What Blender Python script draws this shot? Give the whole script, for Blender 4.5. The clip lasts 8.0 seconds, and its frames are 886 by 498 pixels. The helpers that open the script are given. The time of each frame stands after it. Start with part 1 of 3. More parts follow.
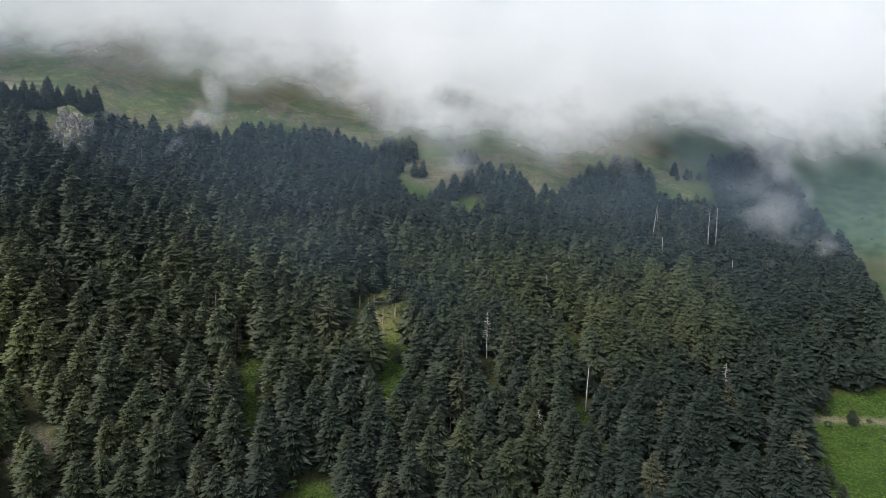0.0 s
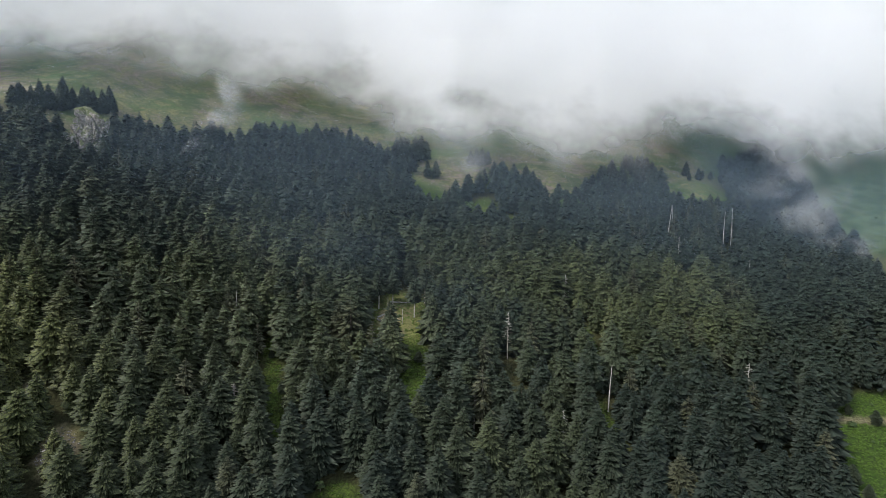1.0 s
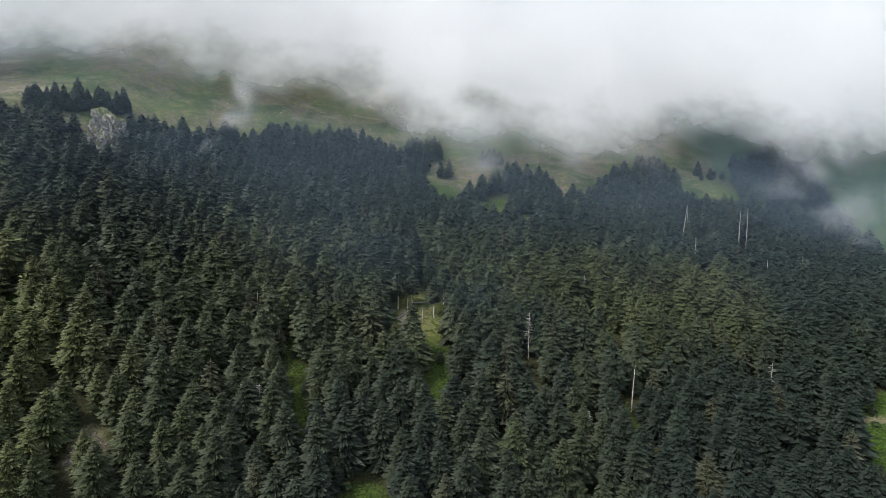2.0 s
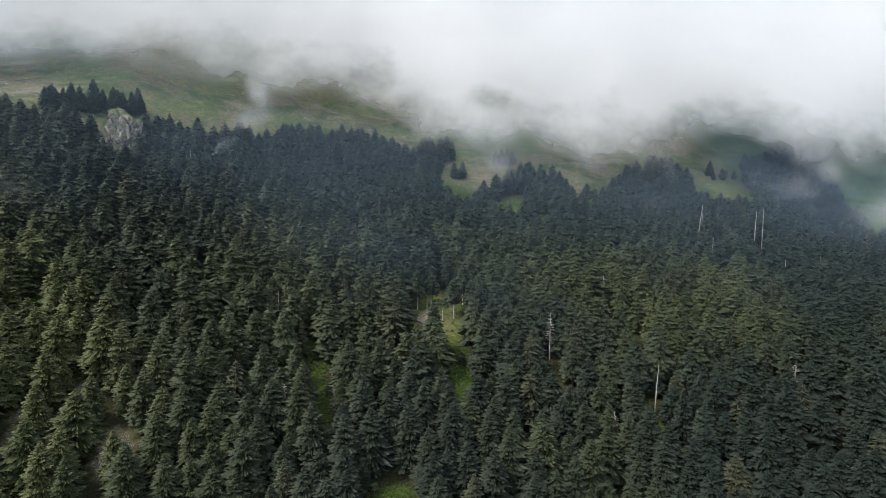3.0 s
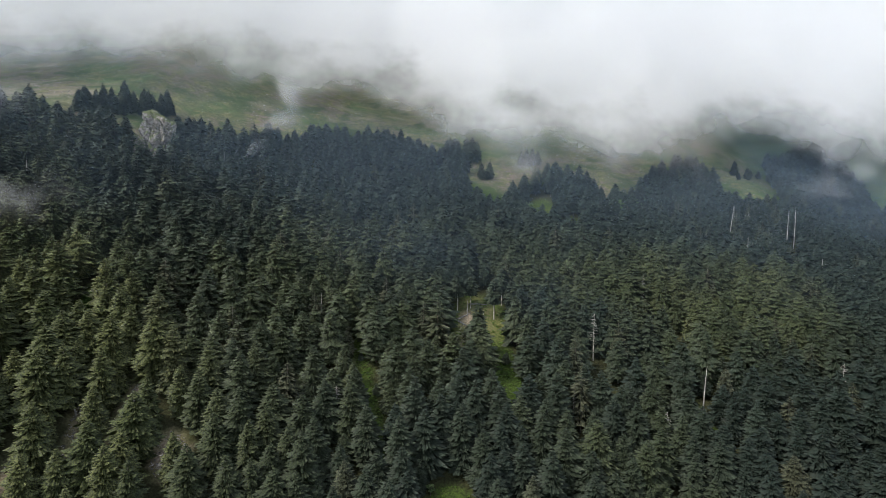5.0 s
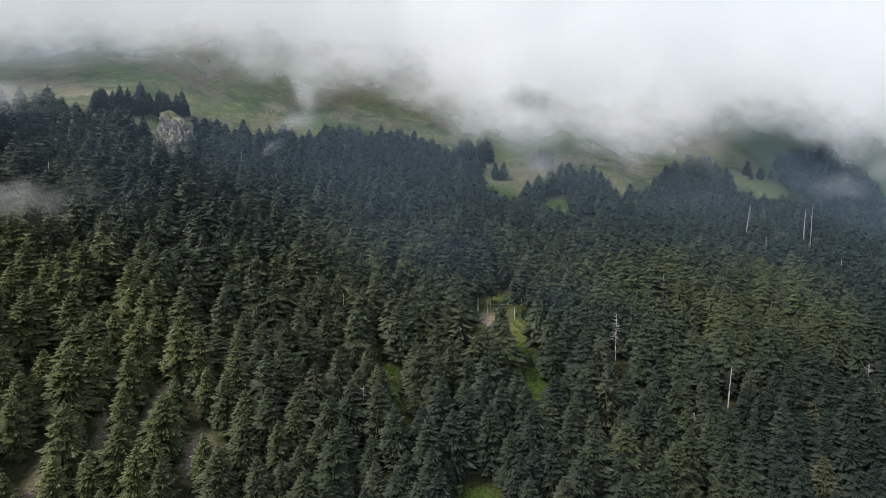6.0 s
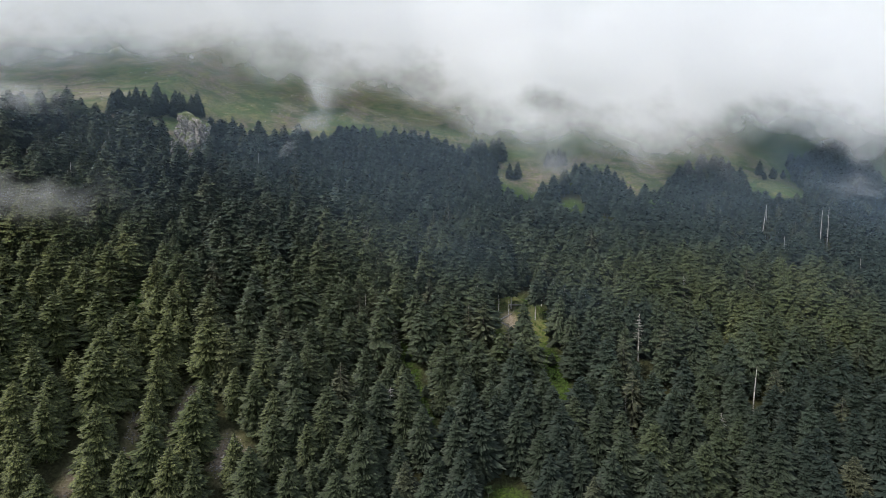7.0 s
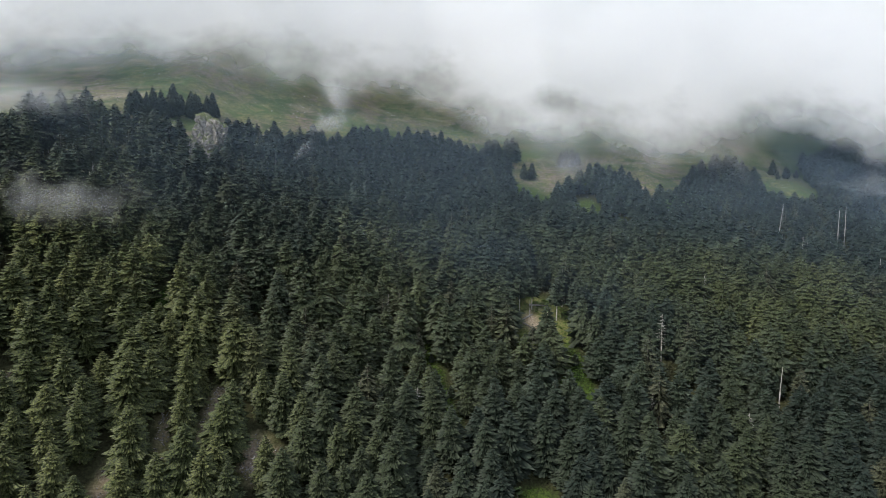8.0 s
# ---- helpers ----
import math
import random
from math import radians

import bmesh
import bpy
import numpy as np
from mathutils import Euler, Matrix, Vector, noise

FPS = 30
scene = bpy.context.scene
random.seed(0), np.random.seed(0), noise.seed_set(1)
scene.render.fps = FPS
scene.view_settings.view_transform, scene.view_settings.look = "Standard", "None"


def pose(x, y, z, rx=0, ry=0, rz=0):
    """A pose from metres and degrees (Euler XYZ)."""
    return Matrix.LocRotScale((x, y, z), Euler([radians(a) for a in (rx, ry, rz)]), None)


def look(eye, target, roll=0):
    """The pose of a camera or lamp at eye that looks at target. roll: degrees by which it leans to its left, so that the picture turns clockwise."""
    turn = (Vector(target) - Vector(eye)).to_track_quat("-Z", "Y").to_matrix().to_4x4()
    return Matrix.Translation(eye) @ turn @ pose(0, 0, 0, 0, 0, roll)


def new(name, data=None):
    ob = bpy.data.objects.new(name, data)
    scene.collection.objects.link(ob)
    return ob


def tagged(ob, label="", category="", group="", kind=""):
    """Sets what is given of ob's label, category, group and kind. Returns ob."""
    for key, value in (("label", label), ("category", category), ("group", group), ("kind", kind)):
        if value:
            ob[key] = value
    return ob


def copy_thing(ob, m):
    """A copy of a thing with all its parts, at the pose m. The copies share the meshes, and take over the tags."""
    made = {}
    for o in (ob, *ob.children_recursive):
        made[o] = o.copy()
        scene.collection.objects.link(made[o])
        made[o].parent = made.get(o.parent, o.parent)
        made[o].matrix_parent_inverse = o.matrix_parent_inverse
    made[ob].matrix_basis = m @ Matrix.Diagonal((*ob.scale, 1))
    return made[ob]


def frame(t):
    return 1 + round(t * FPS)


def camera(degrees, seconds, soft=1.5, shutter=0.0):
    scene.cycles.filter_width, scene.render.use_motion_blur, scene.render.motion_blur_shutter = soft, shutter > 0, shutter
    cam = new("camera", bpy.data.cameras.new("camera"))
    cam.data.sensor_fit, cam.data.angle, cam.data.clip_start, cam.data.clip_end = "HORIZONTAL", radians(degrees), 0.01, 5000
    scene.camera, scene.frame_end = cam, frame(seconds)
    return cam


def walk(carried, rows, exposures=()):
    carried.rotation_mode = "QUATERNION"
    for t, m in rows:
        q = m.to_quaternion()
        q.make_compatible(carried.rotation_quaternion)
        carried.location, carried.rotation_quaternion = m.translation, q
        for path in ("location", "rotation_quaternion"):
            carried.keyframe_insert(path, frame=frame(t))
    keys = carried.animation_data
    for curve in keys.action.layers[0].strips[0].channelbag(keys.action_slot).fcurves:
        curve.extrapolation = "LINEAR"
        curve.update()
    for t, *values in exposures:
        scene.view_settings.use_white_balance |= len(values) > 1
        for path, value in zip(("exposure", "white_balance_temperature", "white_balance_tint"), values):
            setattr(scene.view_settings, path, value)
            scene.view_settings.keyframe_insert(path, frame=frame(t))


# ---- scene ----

# ---------------------------------------------------------------- camera
EYE, TILT, LEAN = 150.0, -4.0, -1.2
ROWS = [
    # seconds, metres right, ahead, up, degrees yaw, pitch, roll
    (0.0, 0.0, 0.0, 0.0, 0.0, 0.0, 0.0), (0.5, -4.8, 0.11, 0.04, 0.04, 0.012, 0.04),
    (1.0, -9.62, 0.22, 0.07, 0.082, 0.025, 0.08), (1.5, -14.47, 0.34, 0.11, 0.123, 0.038, 0.12),
    (2.0, -19.35, 0.45, 0.14, 0.166, 0.053, 0.162), (2.5, -24.25, 0.56, 0.18, 0.209, 0.068, 0.203),
    (3.0, -29.18, 0.67, 0.21, 0.253, 0.084, 0.246), (3.5, -34.14, 0.79, 0.25, 0.297, 0.101, 0.289),
    (4.0, -39.13, 0.9, 0.28, 0.343, 0.119, 0.332), (4.5, -44.14, 1.01, 0.32, 0.389, 0.137, 0.376),
    (5.0, -49.18, 1.12, 0.36, 0.435, 0.157, 0.421), (5.5, -54.25, 1.24, 0.39, 0.482, 0.177, 0.466),
    (6.0, -59.35, 1.35, 0.43, 0.53, 0.198, 0.512), (6.5, -64.47, 1.46, 0.46, 0.579, 0.22, 0.559),
    (7.0, -69.62, 1.57, 0.5, 0.628, 0.243, 0.606), (7.5, -74.8, 1.69, 0.53, 0.678, 0.267, 0.653),
    (8.0, -80.0, 1.8, 0.57, 0.729, 0.291, 0.702),
]
cam = camera(74.0, 8.0, soft=0.8)
walk(cam, [(t, pose(0, 0, EYE, TILT, LEAN, 0) @ pose(x, y, z, 90 + pitch, roll, yaw)) for t, x, y, z, yaw, pitch, roll in ROWS])

# ---------------------------------------------------------------- light
SUN_ELEVATION, SUN_FROM = 52.0, (-0.75, -0.45)
scene.view_settings.exposure = 1.0
scene.cycles.transparent_max_bounces = 24
world = bpy.data.worlds.new("world")
scene.world = world
world.use_nodes = True
wn, wl = world.node_tree.nodes, world.node_tree.links
sky = wn.new("ShaderNodeTexSky")
sky.sky_type, sky.sun_disc = "NISHITA", False
sky.sun_elevation, sky.sun_rotation = radians(SUN_ELEVATION), math.atan2(SUN_FROM[0], SUN_FROM[1])
sky.air_density, sky.dust_density = 1.0, 1.0
grey = wn.new("ShaderNodeHueSaturation")
grey.inputs["Saturation"].default_value = 0.5
wl.new(sky.outputs[0], grey.inputs["Color"])
wl.new(grey.outputs[0], wn["Background"].inputs["Color"])
wn["Background"].inputs["Strength"].default_value = 0.15
sun = new("sun", bpy.data.lights.new("sun", "SUN"))
sun.data.energy, sun.data.angle, sun.data.color = 1.5, radians(14), (1.0, 0.95, 0.86)
sun.matrix_world = look((SUN_FROM[0] * 300, SUN_FROM[1] * 300, 300 * math.tan(radians(SUN_ELEVATION)) * math.hypot(*SUN_FROM) + 0.01), (0, 0, 0))


# ---------------------------------------------------------------- small numeric helpers
def grains(x, y, seed=0):
    """Smooth value noise in 0..1 on plan coordinates (arrays)."""
    xi, yi = np.floor(x).astype(np.int64), np.floor(y).astype(np.int64)
    u, v = x - xi, y - yi
    u, v = u * u * (3 - 2 * u), v * v * (3 - 2 * v)

    def cell(i, j):
        n = (i * 374761393 + j * 668265263 + seed * 974711) & 0x7FFFFFFF
        n = ((n ^ (n >> 13)) * 1274126177) & 0x7FFFFFFF
        return ((n ^ (n >> 16)) & 0xFFFF) / 65535.0

    return (cell(xi, yi) * (1 - u) + cell(xi + 1, yi) * u) * (1 - v) + (cell(xi, yi + 1) * (1 - u) + cell(xi + 1, yi + 1) * u) * v


def fractal(x, y, octaves=4, seed=0):
    total, gain, weight = 0 * x, 0.5, 0.0
    for k in range(octaves):
        total, weight = total + gain * grains(x * 2**k, y * 2**k, seed + 7 * k), weight + gain
        gain *= 0.5
    return total / weight


def ramp(x, a, b):
    s = np.clip((x - a) / (b - a), 0, 1)
    return s * s * (3 - 2 * s)


HILL = (102.49, -23.13, 78.61, 22.6, -11.65, -4.01, -18.52, -9.54, 3.3, 1.8, 4.25, 11.5, -1.04, -0.7, -0.08)


def hill(x, y):
    """Height of the mountainside: a smooth quartic slope, continued up and down, with a gully beyond the ridge."""
    x, y = np.asarray(x, float), np.asarray(y, float)
    u, w = np.clip(x, -290, 400) / 250, (np.clip(y, 110, 700) - 330) / 150
    forms = (1, u, w, u * u, u * w, w * w, u**3, u * u * w, u * w * w, w**3, u**4, u**3 * w, u * u * w * w, u * w**3, w**4)
    z = sum(c * f for c, f in zip(HILL, forms))
    z = z + 0.5 * (np.clip(y, 700, 1300) - 700) - 0.45 * (110 - np.clip(y, -60, 110)) + 0.12 * (np.clip(x, 400, 1200) - 400)
    z = z + ramp(-x, 120, 290) * 0.2 * np.clip(y - 470, 0, 260)
    return z - 14 * np.exp(-(((x - 272) / 38) ** 2)) * ramp(y, 330, 420)


def ground_z(x, y):
    rough = 3.0 * (fractal(np.asarray(x, float) / 26, np.asarray(y, float) / 26, 4, 3) - 0.5)
    return hill(x, y) + rough


def gz(x, y):
    return float(ground_z(np.array([float(x)]), np.array([float(y)]))[0])


def oval(x, y, cx, cy, rx, ry, turn=0.0):
    """Under 1 inside a turned ellipse."""
    c, s = math.cos(radians(turn)), math.sin(radians(turn))
    a, b = (x - cx) * c + (y - cy) * s, -(x - cx) * s + (y - cy) * c
    return np.sqrt((a / rx) ** 2 + (b / ry) ** 2)


# Openings in the forest: centre, half-widths, turn.
GLADES = [(-31, 304, 16, 20, 0), (-22, 272, 8, 30, 5), (-41, 291, 6, 16, 0), (-81, 246, 4.0, 38, 17), (-46, 204, 11, 15, 0), (63, 246, 5.2, 18, 0), (66, 295, 4, 17, 0),
          (219, 303, 7, 14, -20), (18, 418, 11, 26, -12), (40, 402, 9, 20, 10), (-19, 448, 14, 34, 0), (-203, 252, 5, 13, 0), (195, 470, 26, 14, 0)]
SCREES = [(-181, 205, 3.0, 13, 12), (-190, 186, 3.2, 11, 0), (-149, 209, 7.0, 9.5, 20), (-231, 193, 4, 9, 0), (-169, 217, 3.5, 15, 0)]
TREELINE = ([-450, -330, -304, -287, -270, -240, -222, -188, -157, -124, -92, -58, -50, -40, -33, -10, 8, 18, 32, 60, 68, 90, 112, 128, 160, 173, 177, 214, 232, 262, 300, 330],
            [245, 283, 303, 332, 346, 366, 408, 432, 468, 486, 492, 472, 500, 506, 452, 440, 446, 462, 474, 474, 446, 448, 482, 510, 534, 528, 462, 462, 500, 585, 605, 590])
EAST_EDGE = ([150, 222, 253, 274, 284, 327, 419, 495, 545, 610], [128, 143, 154, 186, 238, 250, 290, 302, 318, 335])


def openness(x, y, margin=0.0):
    """0 under trees, rising to 1 in a clearing or on the pasture; margin: clearings widened by that."""
    free = ramp(y - np.interp(x, *TREELINE), -6, 6)
    free = np.maximum(free, ramp(x - np.interp(y, *EAST_EDGE), -5, 5))
    for g in GLADES + SCREES:
        more = margin if g in GLADES else 1.0 * margin
        free = np.maximum(free, 1 - ramp(oval(x, y, g[0], g[1], g[2] + more, g[3] + more, g[4]), 0.8, 1.15))
    return free


# ---------------------------------------------------------------- materials
def material(name):
    m = bpy.data.materials.new(name)
    m.use_nodes = True
    nt = m.node_tree
    return m, nt, nt.nodes["Principled BSDF"]


def node(nt, kind, **values):
    n = nt.nodes.new("ShaderNode" + kind)
    for key, value in values.items():
        n.inputs[key.replace("_", " ")].default_value = value
    return n


def noise_node(nt, scale, detail=4.0, where=None):
    n = node(nt, "TexNoise", Scale=scale, Detail=detail)
    if where:
        nt.links.new(where, n.inputs["Vector"])
    return n


def stretch(nt, value, a, b, lo=0.0, hi=1.0):
    n = nt.nodes.new("ShaderNodeMapRange")
    n.interpolation_type = "SMOOTHSTEP"
    for i, v in ((1, a), (2, b), (3, lo), (4, hi)):
        n.inputs[i].default_value = v
    nt.links.new(value, n.inputs[0])
    return n.outputs[0]


def blend(nt, factor, a, b):
    n = nt.nodes.new("ShaderNodeMix")
    n.data_type = "RGBA"
    for socket, v in ((n.inputs[0], factor), (n.inputs[6], a), (n.inputs[7], b)):
        if isinstance(v, (tuple, float, int)):
            socket.default_value = (*v, 1) if isinstance(v, tuple) else v
        else:
            nt.links.new(v, socket)
    return n.outputs[2]


def attribute(nt, name):
    n = nt.nodes.new("ShaderNodeAttribute")
    n.attribute_name = name
    return n.outputs["Fac"]


def world_place(nt):
    return nt.nodes.new("ShaderNodeNewGeometry").outputs["Position"]


def bumped(nt, shader, height, strength, distance):
    b = node(nt, "Bump", Strength=strength, Distance=distance)
    nt.links.new(height, b.inputs["Height"])
    nt.links.new(b.outputs[0], shader.inputs["Normal"])


def needle_material(name, single):
    """Fir foliage: cool, warm and greyish trees, partly painted sun and shade; pale young tips over darkened inner
    boughs; lit sprays and dark gaps as mottling.
    """
    m, nt, shader = material(name)
    here = world_place(nt)
    if single:
        kinds = nt.nodes.new("ShaderNodeSeparateColor")
        nt.links.new(nt.nodes.new("ShaderNodeObjectInfo").outputs["Color"], kinds.inputs[0])
        tint, stand = kinds.outputs[0], kinds.outputs[1]
    else:
        tint, stand = attribute(nt, "tint"), attribute(nt, "warm")
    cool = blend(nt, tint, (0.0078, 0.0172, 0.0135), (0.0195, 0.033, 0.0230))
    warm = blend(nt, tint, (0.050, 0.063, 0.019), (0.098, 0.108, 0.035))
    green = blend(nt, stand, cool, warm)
    green = blend(nt, stretch(nt, tint, 0.92, 0.99), green, (0.050, 0.053, 0.029))
    # light-catching sprays and the dark gaps between them, painted as mottling
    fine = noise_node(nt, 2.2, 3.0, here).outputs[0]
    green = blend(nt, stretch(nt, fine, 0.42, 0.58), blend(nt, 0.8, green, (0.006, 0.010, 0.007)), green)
    # young growth pales the tips; the strong contrast also paints shade on inner boughs
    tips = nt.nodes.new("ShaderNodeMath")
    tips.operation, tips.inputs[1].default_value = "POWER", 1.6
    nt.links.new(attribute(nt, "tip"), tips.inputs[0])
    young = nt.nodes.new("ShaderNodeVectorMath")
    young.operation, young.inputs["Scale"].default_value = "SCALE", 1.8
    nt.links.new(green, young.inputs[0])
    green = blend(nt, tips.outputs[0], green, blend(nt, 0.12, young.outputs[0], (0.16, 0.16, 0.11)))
    nt.links.new(green, shader.inputs["Base Color"])
    shader.inputs["Roughness"].default_value, shader.inputs["Specular IOR Level"].default_value = 0.62, 0.22
    return m


def bark_material(name, dark, pale):
    m, nt, shader = material(name)
    here = world_place(nt)
    a, b = noise_node(nt, 0.9, 3.0, here).outputs[0], noise_node(nt, 7.0, 3.0, here).outputs[0]
    colour = blend(nt, stretch(nt, a, 0.35, 0.65), dark, pale)
    colour = blend(nt, stretch(nt, b, 0.4, 0.75, 0.0, 0.6), colour, tuple(0.45 * c for c in dark))
    nt.links.new(colour, shader.inputs["Base Color"])
    shader.inputs["Roughness"].default_value = 0.9
    bumped(nt, shader, b, 0.6, 0.05)
    return m


def ground_material():
    """Fern and grass, brown needle floor under the trees, bare scree, mottled high pasture."""
    m, nt, shader = material("mountain_ground")
    here = world_place(nt)
    n1, n2, n3 = (noise_node(nt, s, 5.0, here).outputs[0] for s in (0.016, 0.12, 1.1))
    fern = blend(nt, stretch(nt, n2, 0.35, 0.65), (0.040, 0.078, 0.012), (0.070, 0.112, 0.018))
    fern = blend(nt, stretch(nt, n3, 0.35, 0.7), (0.022, 0.037, 0.011), fern)
    grass = blend(nt, stretch(nt, n1, 0.37, 0.58), (0.074, 0.108, 0.038), (0.140, 0.112, 0.086))
    grass = blend(nt, stretch(nt, n2, 0.46, 0.64), grass, (0.135, 0.13, 0.06))
    grass = blend(nt, stretch(nt, noise_node(nt, 0.045, 4.0, here).outputs[0], 0.5, 0.66, 0, 0.8), grass, (0.04, 0.062, 0.024))
    squash = nt.nodes.new("ShaderNodeMapping")
    squash.inputs["Scale"].default_value = (0.22, 0.22, 0.5)
    nt.links.new(here, squash.inputs["Vector"])
    terraces = noise_node(nt, 1.0, 5.0, squash.outputs[0]).outputs[0]
    grass = blend(nt, stretch(nt, terraces, 0.46, 0.6, 0, 0.35), grass, (0.045, 0.065, 0.026))
    grass = blend(nt, stretch(nt, terraces, 0.6, 0.7, 0, 0.3), grass, (0.15, 0.14, 0.085))
    grass = blend(nt, stretch(nt, noise_node(nt, 0.5, 6.0, here).outputs[0], 0.45, 0.62, 0, 0.6), grass, (0.045, 0.065, 0.026))
    floor = blend(nt, stretch(nt, n3, 0.35, 0.65), (0.030, 0.030, 0.016), (0.052, 0.055, 0.026))
    earth = blend(nt, stretch(nt, n3, 0.3, 0.7), (0.19, 0.145, 0.105), (0.36, 0.29, 0.22))
    earth = blend(nt, stretch(nt, n2, 0.45, 0.65, 0, 0.5), earth, (0.16, 0.15, 0.07))
    lush = blend(nt, stretch(nt, n2, 0.38, 0.62), (0.036, 0.062, 0.026), (0.058, 0.082, 0.036))
    lush = blend(nt, stretch(nt, n1, 0.52, 0.64, 0, 0.6), lush, (0.088, 0.082, 0.052))
    grass = blend(nt, attribute(nt, "lush"), grass, lush)
    green = blend(nt, attribute(nt, "pasture"), fern, grass)
    # yellow dry grass, paled further to stand in for sunshine in the glades
    dry_sunlit = blend(nt, stretch(nt, n3, 0.35, 0.68), (0.10, 0.115, 0.035), (0.20, 0.19, 0.075))
    green = blend(nt, attribute(nt, "dry_sunlit"), green, dry_sunlit)
    colour = blend(nt, attribute(nt, "open"), floor, green)
    colour = blend(nt, attribute(nt, "bare"), colour, earth)
    nt.links.new(colour, shader.inputs["Base Color"])
    shader.inputs["Roughness"].default_value, shader.inputs["Specular IOR Level"].default_value = 0.95, 0.1
    bumped(nt, shader, n3, 0.8, 0.5)
    return m


def stone_material(name, mossy):
    m, nt, shader = material(name)
    here = world_place(nt)
    n1, n2, n3 = (noise_node(nt, s, 6.0, here).outputs[0] for s in (0.12, 0.6, 3.0))
    colour = blend(nt, stretch(nt, n2, 0.35, 0.65), (0.16, 0.143, 0.128), (0.47, 0.425, 0.39))
    colour = blend(nt, stretch(nt, n3, 0.42, 0.62, 0, 0.8), colour, (0.075, 0.072, 0.055))
    up = nt.nodes.new("ShaderNodeSeparateXYZ")
    nt.links.new(nt.nodes.new("ShaderNodeNewGeometry").outputs["Normal"], up.inputs[0])
    moss = nt.nodes.new("ShaderNodeMath")
    moss.operation = "MULTIPLY"
    nt.links.new(stretch(nt, up.outputs["Z"], 0.1, 0.5), moss.inputs[0])
    nt.links.new(stretch(nt, n1, 0.25, 0.45), moss.inputs[1])
    if mossy:
        colour = blend(nt, moss.outputs[0], colour, (0.09, 0.105, 0.04))
    nt.links.new(colour, shader.inputs["Base Color"])
    shader.inputs["Roughness"].default_value = 0.92
    bumped(nt, shader, n3, 0.7, 0.4)
    return m


def leaf_material(name, dark, light):
    m, nt, shader = material(name)
    n = nt.nodes.new("ShaderNodeNewGeometry").outputs["Random Per Island"]
    fine = noise_node(nt, 1.5, 3.0, world_place(nt)).outputs[0]
    colour = blend(nt, stretch(nt, fine, 0.35, 0.7), dark, light)
    colour = blend(nt, n, colour, tuple(0.7 * c for c in light))
    nt.links.new(colour, shader.inputs["Base Color"])
    shader.inputs["Roughness"].default_value, shader.inputs["Specular IOR Level"].default_value = 0.7, 0.25
    return m


def mist_material(name, scale, most, colour=(0.97, 0.975, 0.985, 1)):
    """Droplets thin enough to see through: scattered light on both sides, thinned by the density of the sheet and by billows."""
    m, nt, shader = material(name)
    nt.nodes.remove(shader)
    here = world_place(nt)
    billow = nt.nodes.new("ShaderNodeTexNoise")
    billow.inputs["Scale"].default_value, billow.inputs["Detail"].default_value, billow.inputs["Roughness"].default_value = scale, 3.5, 0.5
    billow.inputs["Distortion"].default_value = 0.0
    nt.links.new(here, billow.inputs["Vector"])
    push = nt.nodes.new("ShaderNodeMath")
    push.operation, push.inputs[1].default_value = "ADD", -0.5
    nt.links.new(billow.outputs[0], push.inputs[0])
    scaled = nt.nodes.new("ShaderNodeMath")
    scaled.operation, scaled.inputs[1].default_value = "MULTIPLY_ADD", 1.0
    nt.links.new(push.outputs[0], scaled.inputs[0])
    nt.links.new(attribute(nt, "thickness"), scaled.inputs[2])
    alpha = stretch(nt, scaled.outputs[0], 0.0, 1.0, 0.0, most)
    a, b, clear = node(nt, "BsdfDiffuse"), node(nt, "BsdfTranslucent"), node(nt, "BsdfTransparent")
    a.inputs["Color"].default_value = b.inputs["Color"].default_value = colour
    both, mix = nt.nodes.new("ShaderNodeMixShader"), nt.nodes.new("ShaderNodeMixShader")
    both.inputs[0].default_value = 0.68
    nt.links.new(a.outputs[0], both.inputs[1]), nt.links.new(b.outputs[0], both.inputs[2])
    nt.links.new(alpha, mix.inputs[0]), nt.links.new(clear.outputs[0], mix.inputs[1]), nt.links.new(both.outputs[0], mix.inputs[2])
    nt.links.new(mix.outputs[0], nt.nodes["Material Output"].inputs["Surface"])
    return m


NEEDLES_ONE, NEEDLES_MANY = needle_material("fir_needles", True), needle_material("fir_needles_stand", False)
BARK = bark_material("fir_bark", (0.09, 0.075, 0.06), (0.17, 0.15, 0.125))
PALE_BARK = bark_material("pale_bark", (0.26, 0.235, 0.20), (0.42, 0.39, 0.34))
DEADWOOD = bark_material("bleached_deadwood", (0.20, 0.185, 0.165), (0.37, 0.35, 0.32))
GROUND, STONE, RUBBLE = ground_material(), stone_material("crag_limestone", True), stone_material("scree_rubble", False)
SHRUB_LEAF = leaf_material("shrub_leaves", (0.03, 0.055, 0.02), (0.06, 0.095, 0.032))
FERN_LEAF = leaf_material("fern_fronds", (0.040, 0.083, 0.011), (0.085, 0.145, 0.018))
BROAD_LEAF = leaf_material("broadleaf_leaves", (0.055, 0.09, 0.035), (0.11, 0.155, 0.06))
CLOUD, MIST, HAZE = mist_material("cloud_droplets", 0.024, 0.74), mist_material("mist_droplets", 0.07, 0.18), mist_material("haze_veil", 0.006, 0.085, (0.52, 0.72, 1.0, 1))


